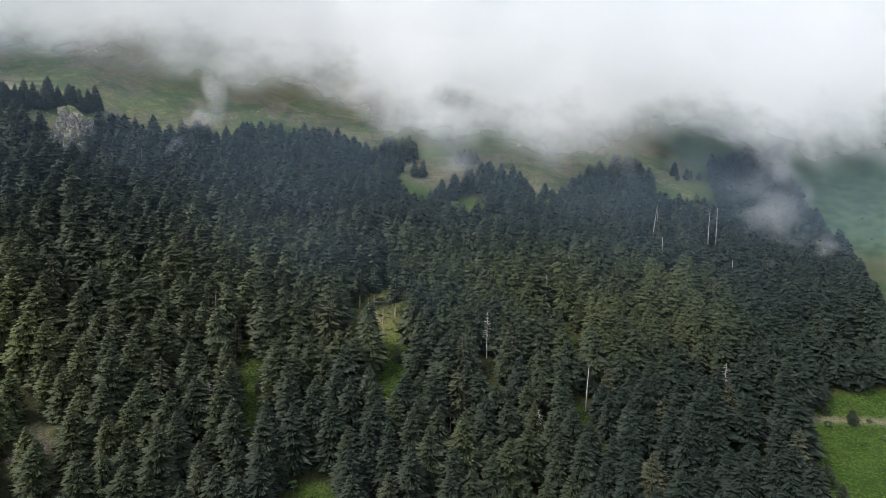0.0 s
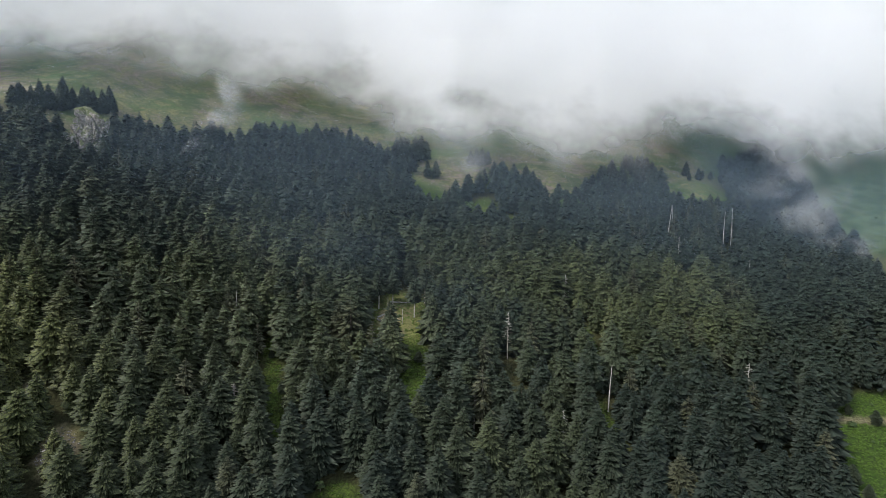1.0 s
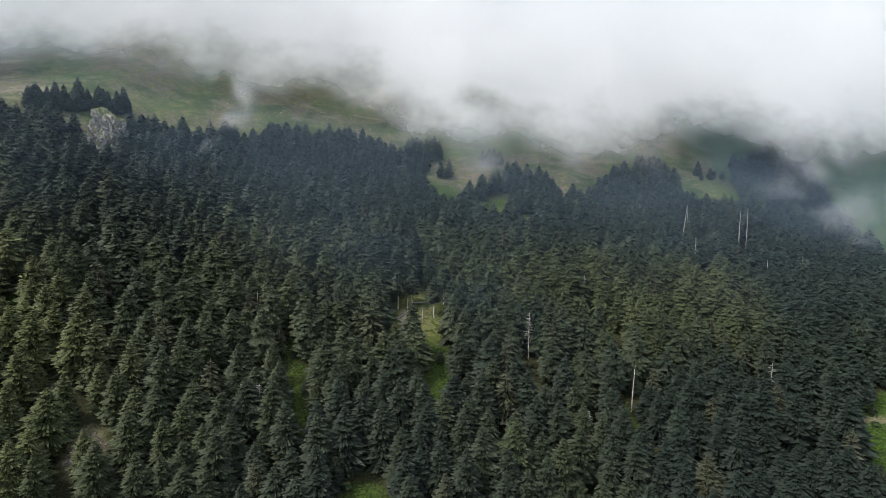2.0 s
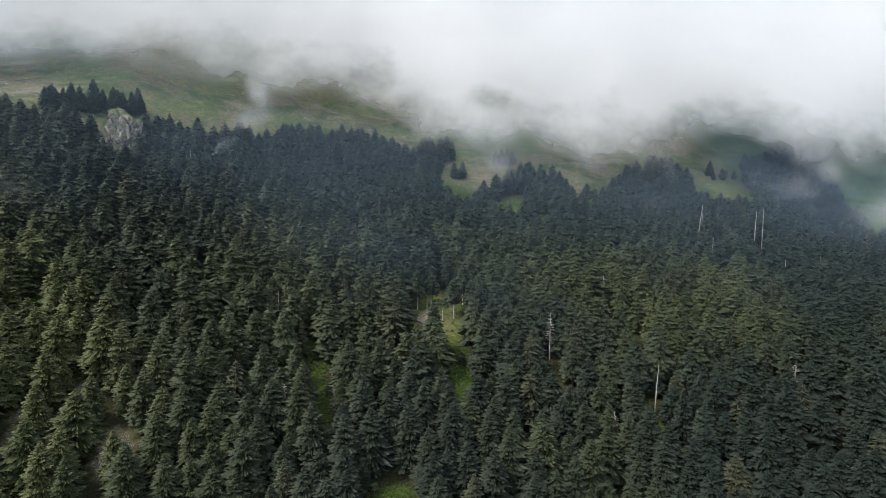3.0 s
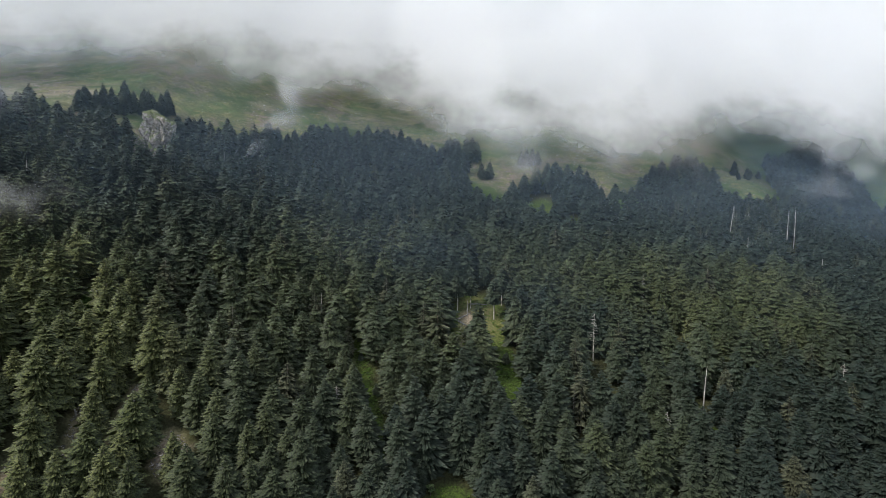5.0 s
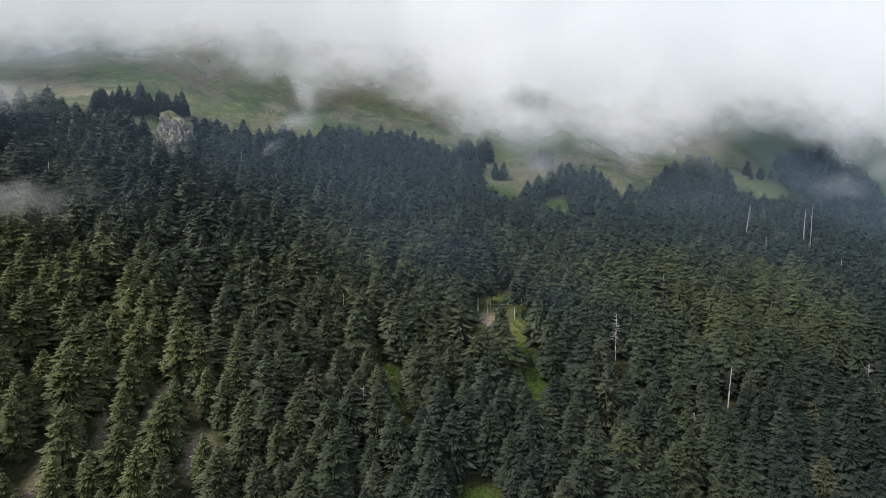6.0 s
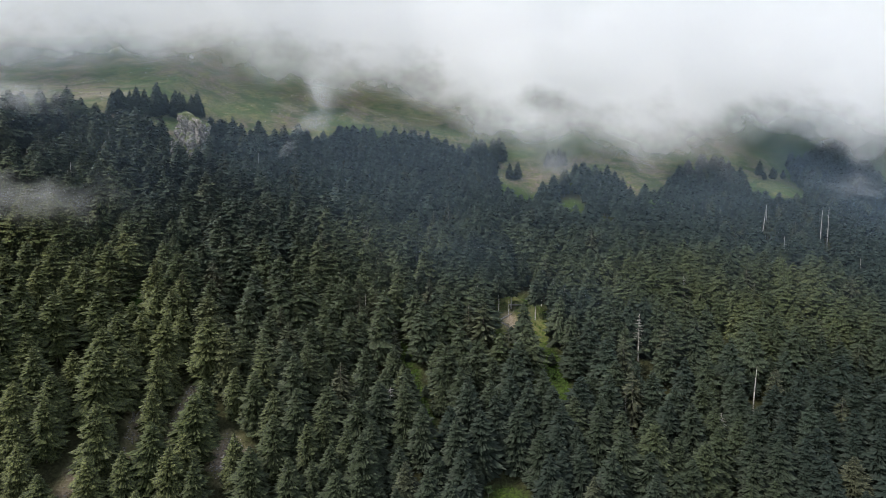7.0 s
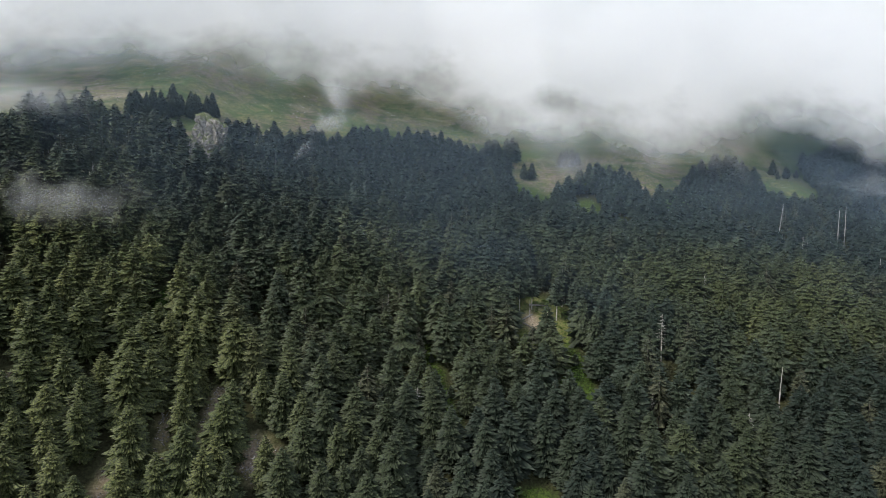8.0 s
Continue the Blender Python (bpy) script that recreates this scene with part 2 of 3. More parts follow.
# ---------------------------------------------------------------- mesh helpers
def solid(name, verts, faces, mats, index=None, floats=None):
    """A mesh from arrays: faces all of one size; floats: named values on the vertices."""
    verts, faces = np.asarray(verts, np.float32), np.asarray(faces, np.int32)
    me = bpy.data.meshes.new(name)
    me.vertices.add(len(verts))
    me.vertices.foreach_set("co", verts.ravel())
    n = faces.shape[1]
    me.loops.add(faces.size)
    me.loops.foreach_set("vertex_index", faces.ravel())
    me.polygons.add(len(faces))
    me.polygons.foreach_set("loop_start", np.arange(len(faces), dtype=np.int32) * n)
    for m in mats:
        me.materials.append(m)
    if index is not None:
        me.polygons.foreach_set("material_index", np.asarray(index, np.int32))
    for key, values in (floats or {}).items():
        me.attributes.new(key, "FLOAT", "POINT").data.foreach_set("value", np.asarray(values, np.float32))
    me.update(calc_edges=True)
    me.validate()
    return me


def sheet(xs, ys):
    """Plan coordinates and quads of a grid."""
    gx, gy = np.meshgrid(xs, ys)
    n = len(xs)
    i = (np.arange(len(ys) - 1)[:, None] * n + np.arange(n - 1)[None]).ravel()
    return gx.ravel(), gy.ravel(), np.stack([i, i + 1, i + n + 1, i + n], 1)


def smooth(me):
    me.polygons.foreach_set("use_smooth", np.ones(len(me.polygons), bool))
    return me


def rods(pieces, sides=5):
    """Tapered rods as one triangle soup: pieces of (from, to, radius, radius)."""
    V, F = [], []
    for a, b, ra, rb in pieces:
        a, b = Vector(a), Vector(b)
        q = (b - a).to_track_quat("Z", "Y")
        base = len(V)
        for end, r in ((a, ra), (b, rb)):
            for k in range(sides):
                t = 2 * math.pi * k / sides
                V.append(tuple(end + q @ Vector((r * math.cos(t), r * math.sin(t), 0))))
        for k in range(sides):
            p, q2 = base + k, base + (k + 1) % sides
            F += [(p, q2, q2 + sides), (p, q2 + sides, p + sides)]
        V.append(tuple(b))
        F += [(base + sides + k, base + sides + (k + 1) % sides, len(V) - 1) for k in range(sides)]
    return np.array(V, float), np.array(F, int)


# ---------------------------------------------------------------- ground
def axis(lo, hi, step, far):
    out = 40 * 1.45 ** np.arange(1, 14)
    out = out[out < far]
    return np.concatenate([(lo - out)[::-1], np.arange(lo, hi + step / 2, step), hi + out])


gx, gy, quads = sheet(axis(-440, 460, 3.6, 3500), axis(90, 660, 3.6, 3500))
height = ground_z(gx, gy)
height = np.where(gy < 110, np.maximum(height, -70 - 0.02 * np.abs(gy)), height)
free = openness(gx, gy)
bare = np.zeros_like(gx)
for g in SCREES:
    bare = np.maximum(bare, (1 - ramp(oval(gx, gy, *g), 0.6, 1.1)) * (0.4 + 0.6 * ramp(fractal(gx / 8, gy / 8, 2, 33), 0.3, 0.5)))
bare = np.maximum(bare, 0.9 * (1 - ramp(oval(gx, gy, -37, 303, 5, 9), 0.5, 1.1)))
bare = np.maximum(bare, 0.5 * (1 - ramp(np.abs(gy - 259 - 0.03 * (gx - 166)), 0.4, 2.4)) * ramp(gx, 155, 165))
stony = fractal(gx / 30, gy / 18, 4, 41)
bare = np.maximum(bare, 0.4 * ramp(stony, 0.64, 0.76) * ramp(gy - np.interp(gx, *TREELINE), 15, 50))
pasture = np.maximum(ramp(gy - np.interp(gx, *TREELINE), -5, 15), ramp(gx, 255, 280))
pasture = np.maximum(pasture, 1 - ramp(oval(gx, gy, -31, 308, 10, 18), 0.7, 1.2))
# dry grass and painted sun in the glades, dry grass round the scree
dry_sunlit = np.zeros_like(gx)
for g in GLADES[:10]:
    dry_sunlit = np.maximum(dry_sunlit, 0.75 * (1 - ramp(oval(gx, gy, *g), 0.8, 1.25)))
dry_sunlit *= np.where(np.abs(gx + 29) < 16, 0.15 + 0.85 * ramp(gy, 282, 300), 0.35)
dry_sunlit *= 0.35 + 0.65 * ramp(fractal(gx / 7, gy / 7, 3, 91), 0.35, 0.6)
for g in SCREES:
    dry_sunlit = np.maximum(dry_sunlit, 0.8 * (1 - ramp(oval(gx, gy, *g), 1.0, 1.5)))
ground = new("ground", smooth(solid("ground", np.stack([gx, gy, height], 1), quads, [GROUND], None, {"open": free, "bare": bare, "pasture": pasture, "dry_sunlit": dry_sunlit, "lush": ramp(gx, 200, 265)})))
tagged(ground, "steep mountainside of grass, fern and bare scree", "ground", kind="structure")


# ---------------------------------------------------------------- firs
def fir(seed, tiers, teeth, bare_base=0.06, sparse=0.0, slim=1.0, round_top=1.8, droop=0.3):
    """A fir one metre high: trunk and crown as triangle arrays. The crown is tier on tier of drooping skirts, each parted
    into boughs that sag unevenly and end in a ragged fringe of sprays."""
    rnd = random.Random(seed)
    lean = (rnd.uniform(-0.015, 0.015), rnd.uniform(-0.015, 0.015))
    TV, TF = rods([((0, 0, -0.04), (0, 0, 0.35), 0.014, 0.011), ((0, 0, 0.35), (lean[0], lean[1], 0.93), 0.011, 0.002)], 5)
    V, F, tip = [], [], []
    spread = 0.285 * slim
    blunt, full = round_top + rnd.uniform(-0.35, 0.35), rnd.uniform(0.78, 0.92)
    lopsided, uneven = rnd.uniform(0, 6.3), rnd.uniform(0.04, 0.16)

    def put(r, t, z, tipness):
        V.append((r * math.cos(t) + lean[0] * z, r * math.sin(t) + lean[1] * z, z))
        tip.append(tipness)
        return len(V) - 1

    for k in range(tiers):
        h = min(max((k + rnd.uniform(-0.3, 0.3)) / (tiers - 0.3), 0.0), 1.0)
        z = bare_base + (1 - bare_base) * h
        reach = (spread * (1 - h**blunt) ** full * (0.74 + 0.26 * min(1, h * 4)) + 0.013) * rnd.uniform(0.88, 1.1)
        count = max(6, round(teeth * (0.3 + 0.7 * reach / spread) * (0.6 + 0.4 * min(1, 3 * h))))
        boughs, start = rnd.randint(4, 7), rnd.uniform(0, 6.3)
        slope = droop - 0.32 * h
        sag = [rnd.uniform(-0.15, 0.15) for _ in range(boughs)]
        long = [rnd.uniform(0.74, 1.12) for _ in range(boughs)]
        ring = []
        for j in range(count):
            t = start + 2 * math.pi * (j + rnd.uniform(-0.3, 0.3)) / count
            place = j / count * boughs
            n, off = int(place) % boughs, 2 * abs(place % 1 - 0.5)
            L = reach * long[n] * (1.1 - 0.34 * off * off) * rnd.uniform(0.82, 1.14) * (1 + uneven * math.cos(t - lopsided))
            drop = slope + sag[n] + 0.2 * off + rnd.uniform(-0.08, 0.08)
            lift = rnd.uniform(-0.006, 0.006)
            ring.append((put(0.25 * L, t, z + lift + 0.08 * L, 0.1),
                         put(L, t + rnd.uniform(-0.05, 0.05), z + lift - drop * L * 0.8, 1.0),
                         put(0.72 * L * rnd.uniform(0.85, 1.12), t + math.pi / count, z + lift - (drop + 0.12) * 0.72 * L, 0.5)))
        for j in range(count):
            if rnd.random() < sparse:
                continue
            (a, b, c), (d, e, f) = ring[j], ring[(j + 1) % count]
            F += [(a, b, c), (a, c, d), (d, c, e)] if rnd.random() < 0.6 else [(a, b, c), (d, c, e)]
    base = len(V)
    for k in range(3):
        put(0.009, 2.1 * k, 0.94, 0.5)
    put(0.0, 0.0, 1.0, 1.0)
    F += [(base, base + 1, base + 3), (base + 1, base + 2, base + 3), (base + 2, base, base + 3)]
    return TV, TF, np.array(V), np.array(F), np.array(tip)


NEAR = [fir(10 + k, 38, 46, 0.05 + 0.04 * (k % 3), 0.12, (1.0, 0.88, 1.1, 0.95, 0.82, 1.05)[k], (1.7, 2.2, 1.5, 1.9, 2.4, 1.6)[k]) for k in range(6)]
MIDDLE = [fir(30 + k, 34, 23, 0.12, 0.12, (1.0, 0.9, 1.1, 0.95, 0.84, 1.05)[k], (1.8, 2.2, 1.7, 2.0, 2.3, 1.9)[k], 0.38) for k in range(6)]
FAR = [fir(50 + k, 26, 15, 0.15, 0.1, (1.05, 0.92, 1.12, 1.0)[k], 2.0, 0.45) for k in range(4)]
THIN = [fir(70 + k, 26, 24, 0.2, 0.5, 0.75, 1.7) for k in range(3)]
HIGH = [fir(80 + k, 20, 24, 0.4, 0.15, 0.8, 2.2) for k in range(2)]


def positions():
    """Uneven planting over the slope: no two trunks nearer than a varying gap, thinned by the clearings."""
    rnd = np.random.RandomState(5)
    xs, ys = rnd.uniform(-475, 345, 100000), rnd.uniform(158, 612, 100000)
    ok = (np.abs(xs + 40) < 62 + 0.76 * ys) & (openness(xs, ys, 3.0) < 0.4) & (oval(xs, ys, -233, 358, 13, 16) > 1)
    # narrow gaps below the standing dead trees
    for x, y, wide, deep in ((23, 283, 8.0, 22), (183, 398, 7.5, 17), (146, 406, 7, 16), (138, 364, 6.5, 13), (57, 317, 6.5, 14), (-92, 230, 4, 9), (130, 261, 5, 10), (-253, 285, 4.5, 10), (-87, 316, 4.5, 9),
                             (111, 299, 4, 9), (174, 349, 4.5, 10), (5, 243, 4, 9), (41, 233, 4, 9), (-147, 200, 4, 8), (-163, 199, 4, 8), (190, 420, 5, 12)):
        ok &= oval(xs, ys, x, y - 0.7 * deep, wide, deep) > 1
    xs, ys = xs[ok], ys[ok]
    gap = (5.0 + 2.6 * fractal(xs / 22, ys / 22, 2, 19)) * (1.22 - 0.22 * ramp(ys, 220, 330))
    cells, kept = {}, []
    for i, (x, y, g) in enumerate(zip(xs.tolist(), ys.tolist(), gap.tolist())):
        a, b = int(x // 9), int(y // 9)
        near = (k for da in (-1, 0, 1) for db in (-1, 0, 1) for k in cells.get((a + da, b + db), ()))
        if all((xs[k] - x) ** 2 + (ys[k] - y) ** 2 > g * g for k in near):
            cells.setdefault((a, b), []).append(i)
            kept.append(i)
    xs, ys = xs[kept], ys[kept]
    tall = 19.5 + 8 * fractal(xs / 40, ys / 40, 3, 9) + rnd.uniform(-4, 4, xs.size)
    tall = np.where(rnd.rand(xs.size) < 0.14, tall * rnd.uniform(0.4, 0.75, xs.size), tall)
    tall *= 1 - 0.28 * ramp(ys, 330, 480)
    return xs, ys, tall


fx, fy, ftall = positions()
fz = ground_z(fx, fy)
rnd_tree = np.random.RandomState(8)
fturn, fwide, ftint = rnd_tree.uniform(0, 6.3, fx.size), rnd_tree.uniform(0.85, 1.2, fx.size), rnd_tree.rand(fx.size)
fwarm_sun = ramp(fractal(fx / 55, fy / 55, 3, 23), 0.42, 0.62) * 0.32 + rnd_tree.uniform(0, 0.22, fx.size)
# sun patch at lower left painted warm, shade at lower right painted cool
fwarm_sun += 1.0 * (1 - ramp(oval(fx, fy, -215, 200, 95, 70), 0.5, 1.2)) + 0.36 * (1 - ramp(oval(fx, fy, 95, 335, 85, 50), 0.3, 1.2)) - 0.6 * ramp(fy, 330, 400) - 0.6 * (1 - ramp(oval(fx, fy, 120, 225, 80, 55), 0.5, 1.2)) - 0.6 * ramp(fx, 120, 190)
fwarm_sun = np.clip(fwarm_sun, 0, 1)
# the same lower-right shade, darkened in the tint as well
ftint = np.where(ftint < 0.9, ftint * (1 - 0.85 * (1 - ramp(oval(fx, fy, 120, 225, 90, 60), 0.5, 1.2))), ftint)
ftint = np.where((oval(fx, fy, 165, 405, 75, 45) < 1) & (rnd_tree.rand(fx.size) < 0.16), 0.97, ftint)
# valley shade on the nearest rows, put into a darker tint
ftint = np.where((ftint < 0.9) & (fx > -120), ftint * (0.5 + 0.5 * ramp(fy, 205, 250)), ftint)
order = np.argsort(fy)
row_one = [i for i in order if -235 < fx[i] < 165 and fy[i] > 180][:190]
single = set(row_one)


def stand(name, chosen, label):
    V, F, M, tints, warms, tips, base = [], [], [], [], [], [], 0
    for i in chosen:
        kind = NEAR if fy[i] < 258 else MIDDLE if fy[i] < 345 else FAR
        if ftint[i] > 0.955 and fy[i] < 450:
            kind = THIN
        tv, tf, cv, cf, tp = kind[int(ftint[i] * 997) % len(kind)]
        c, s = math.cos(fturn[i]), math.sin(fturn[i])
        v = np.concatenate([tv, cv])
        wide = ftall[i] * fwide[i] * (1.0 if ftall[i] > 12 else 1.35)
        V.append(np.stack([(v[:, 0] * c - v[:, 1] * s) * wide + fx[i], (v[:, 0] * s + v[:, 1] * c) * wide + fy[i], v[:, 2] * ftall[i] + fz[i]], 1))
        F.append(np.concatenate([tf, cf + len(tv)]) + base)
        M.append(np.repeat([1, 0], [len(tf), len(cf)]))
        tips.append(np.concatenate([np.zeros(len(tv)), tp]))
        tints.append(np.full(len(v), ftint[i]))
        warms.append(np.full(len(v), fwarm_sun[i]))
        base += len(v)
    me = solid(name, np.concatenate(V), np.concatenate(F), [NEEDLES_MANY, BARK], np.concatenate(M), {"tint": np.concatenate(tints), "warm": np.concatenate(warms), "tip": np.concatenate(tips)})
    return tagged(new(name, me), label, "forest", kind="stuff")


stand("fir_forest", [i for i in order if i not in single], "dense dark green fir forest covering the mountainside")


def fir_models(kinds, bark=BARK, thick=1.0):
    """One thing for each kind of fir: an Empty with trunk and crown."""
    made = []
    for tv, tf, cv, cf, tp in kinds:
        thing = new("fir_tree")
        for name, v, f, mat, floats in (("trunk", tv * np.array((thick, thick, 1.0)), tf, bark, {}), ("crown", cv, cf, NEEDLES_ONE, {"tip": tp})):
            child = new(name, solid(name, v, f, [mat], None, floats))
            child.parent = thing
        made.append(tagged(thing, "tall dark green fir with layered drooping branches", "tree", "firs on the lower slope"))
    return made


def plant(models, i, x, y, tall, wide, turn, tint=0.4, warm=0.2):
    """Sets a fir of that kind, the first time the model itself, then copies."""
    m = Matrix.LocRotScale((x, y, gz(x, y)), Euler((0, 0, turn)), (tall * wide, tall * wide, tall))
    ob = models[i]
    if ob in PLANTED:
        keep = ob.scale.copy()
        ob.scale = (1, 1, 1)
        made = copy_thing(ob, m)
        ob.scale = keep
    else:
        PLANTED.add(ob)
        made = ob
        made.matrix_basis = m
    for child in made.children:
        child.color = (tint, warm, 0, 1)
    return made


PLANTED = set()
near_models = fir_models(NEAR)
for i in row_one:
    plant(near_models, int(ftint[i] * 997) % 6, fx[i], fy[i], ftall[i], fwide[i] * (1.0 if ftall[i] > 12 else 1.35), fturn[i], ftint[i], fwarm_sun[i])

# ---------------------------------------------------------------- crag
def crag(x, y, z, rx, ry, rz, seed, label):
    """A knob of limestone: a blunt dome with a steep face, split into blocks by deep upright joints."""
    bm = bmesh.new()
    bmesh.ops.create_icosphere(bm, subdivisions=6, radius=1.0)
    shift = Vector((seed, 2 * seed, 0))
    for v in bm.verts:
        n = v.co.copy()
        q = Vector((math.copysign(abs(n.x) ** 0.8, n.x) * rx, math.copysign(abs(n.y) ** 0.7, n.y) * ry, math.copysign(abs(n.z) ** 0.75, n.z) * rz))
        q.z -= 0.2 * rz * (q.x / rx + 0.3) * (1 if n.z > 0 else 0)
        q += n * 3.4 * noise.noise(q / 8.0 + shift)
        for size, deep in ((7.5, 2.8), (3.2, 1.0)):
            d = noise.voronoi(Vector((q.x / size, q.y / size, q.z / size * 0.45)) + shift)[0]
            joint = min(1.0, (d[1] - d[0]) / 0.22)
            q -= n * deep * (1 - joint) * (0.6 if n.z > 0.75 else 1)
            q += n * deep * 0.5 * (noise.noise(Vector((q.x / size, q.y / size, q.z / size * 0.3)) - shift))
        cleft = math.exp(-(((q.x - 0.22 * rx) / (0.12 * rx)) ** 2)) * min(1.0, max(0.0, 0.72 * rz - q.z) / (0.5 * rz))
        q -= n * 2.2 * cleft
        v.co = q + 0.22 * noise.noise_vector(q / 0.6)
    me = bpy.data.meshes.new("rock_outcrop")
    bm.to_mesh(me)
    bm.free()
    me.materials.append(STONE)
    ob = new("rock_outcrop", me)
    ob.location = (x, y, z)
    return tagged(ob, label, "rock")


crag(-228, 369, 188, 13.0, 8.5, 19.5, 3.3, "pale grey craggy limestone outcrop rising above the firs")
crag(-241, 360, 181, 7.5, 5.0, 11.0, 8.1, "low broken limestone ledge below the outcrop")

# ---------------------------------------------------------------- cloud and mist
BASE = ([-900, -406, -360, -314, -267, -212, -184, -147, -110, -82, -73, -45, -12, 11, 39, 77, 104, 142, 169, 205, 243, 290, 321, 450, 900],
        [232, 234, 237, 241, 247, 251, 240, 244, 241, 235, 224, 206, 184, 183, 198, 182, 186, 186, 204, 212, 200, 186, 196, 198, 215])


def cloud_bank():
    bank = tagged(new("cloud_bank"), "white overcast cloud bank lying on the mountain", "cloud")
    for k, (back, rise, thick) in enumerate(((-28, -8, 66), (-6, -2, 62), (22, 4, 56), (85, 18, 46))):
        u, z, quads = sheet(np.arange(-900, 901, 9.0), np.arange(120, 450, 7.0))
        foot = np.interp(u, [-900, -400, -300, -100, 0, 200, 400, 900], [380, 405, 440, 495, 485, 500, 490, 500])
        y = foot + back + 0.62 * (z - 200) + 14 * (fractal(u / 60, z / 60, 3, 60 + k) - 0.5)
        ragged = 46 * (fractal(u / 42, z / 42, 4, 80 + k) - 0.5)
        density = (z - np.interp(u, *BASE) - rise + ragged) / thick
        density = np.minimum(density, (z - hill(u, y)) / 16 - 0.7)
        density -= 0.55 * np.exp(-(((u - 6 - 0.1 * back) / 24) ** 2) - ((z - 246 - 0.15 * back) / 13) ** 2)
        keep = density[quads].max(1) > -0.7
        used = np.unique(quads[keep])
        again = np.full(len(u), -1)
        again[used] = np.arange(len(used))
        me = smooth(solid("cloud_layer", np.stack([u, y, z], 1)[used], again[quads[keep]], [CLOUD], None, {"thickness": np.clip(density, -1, 1.6)[used]}))
        new("cloud_layer", me).parent = bank


cloud_bank()


def wisp(x, y, z, wide, tall, lean, amount, seed):
    """A drifting scrap of mist: three bent layers, thinning towards their edges."""
    thing = tagged(new("mist_wisp"), "thin grey scrap of mist drifting over the firs", "mist", "mist over the forest")
    for k in range(3):
        a, b, quads = sheet(np.linspace(-1, 1, 25), np.linspace(-1, 1, 21))
        edge = 1 - np.sqrt(a * a + b * b)
        d = edge * 1.0 - 0.3 + amount + 1.5 * (fractal(a * 2.5 + 3 * seed + 40, b * 2.5 + 40 + k, 3, seed) - 0.5)
        d = np.minimum(d, edge * 3)
        dy = (k - 1) * 5 + 6 * a * a - 4 * b * b + 5 * (fractal(a * 2 + 20, b * 2 + 20, 2, seed + k) - 0.5)
        me = smooth(solid("mist_layer", np.stack([a * wide + lean * b * tall, dy + b * tall * 0.5, b * tall], 1), quads, [MIST], None, {"thickness": d}))
        new("mist_layer", me).parent = thing
    thing.location = (x, y, z)


for row in ((-157, 404, 224, 12, 19, -0.35, 0.15, 1), (-162, 397, 206, 13, 9, 0.5, 0.2, 2), (-175, 388, 189, 7, 14, 0.5, 0.02, 9), (89, 155, 150, 8, 9, 0.35, 0.3, 3), (103, 160, 142.5, 11, 6, -0.5, -0.05, 10), (222, 390, 180, 30, 16, -0.3, -0.05, 4),
            (-238, 241, 154, 48, 17, -0.4, -0.12, 5), (-298, 300, 205, 40, 16, 0.2, 0.25, 6), (14, 460, 184, 22, 14, 0.4, 0.0, 7), (246, 450, 172, 52, 20, 0.4, -0.12, 8)):
    wisp(*row)


def haze():
    """Thin blue-grey distance haze painted over the upper forest: two tinted sheets that follow the slope, denser
    farther off.
    """
    air = tagged(new("haze"), "thin pale haze over the upper forest", "mist")
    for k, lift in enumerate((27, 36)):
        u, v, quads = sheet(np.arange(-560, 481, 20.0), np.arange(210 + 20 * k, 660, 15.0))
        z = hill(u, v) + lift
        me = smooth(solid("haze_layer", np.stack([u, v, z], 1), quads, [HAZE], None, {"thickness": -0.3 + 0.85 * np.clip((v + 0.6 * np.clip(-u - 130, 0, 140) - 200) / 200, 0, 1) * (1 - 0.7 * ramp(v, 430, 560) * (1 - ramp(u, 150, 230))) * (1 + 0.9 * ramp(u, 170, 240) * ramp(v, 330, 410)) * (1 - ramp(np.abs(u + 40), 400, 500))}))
        new("haze_layer", me).parent = air


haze()


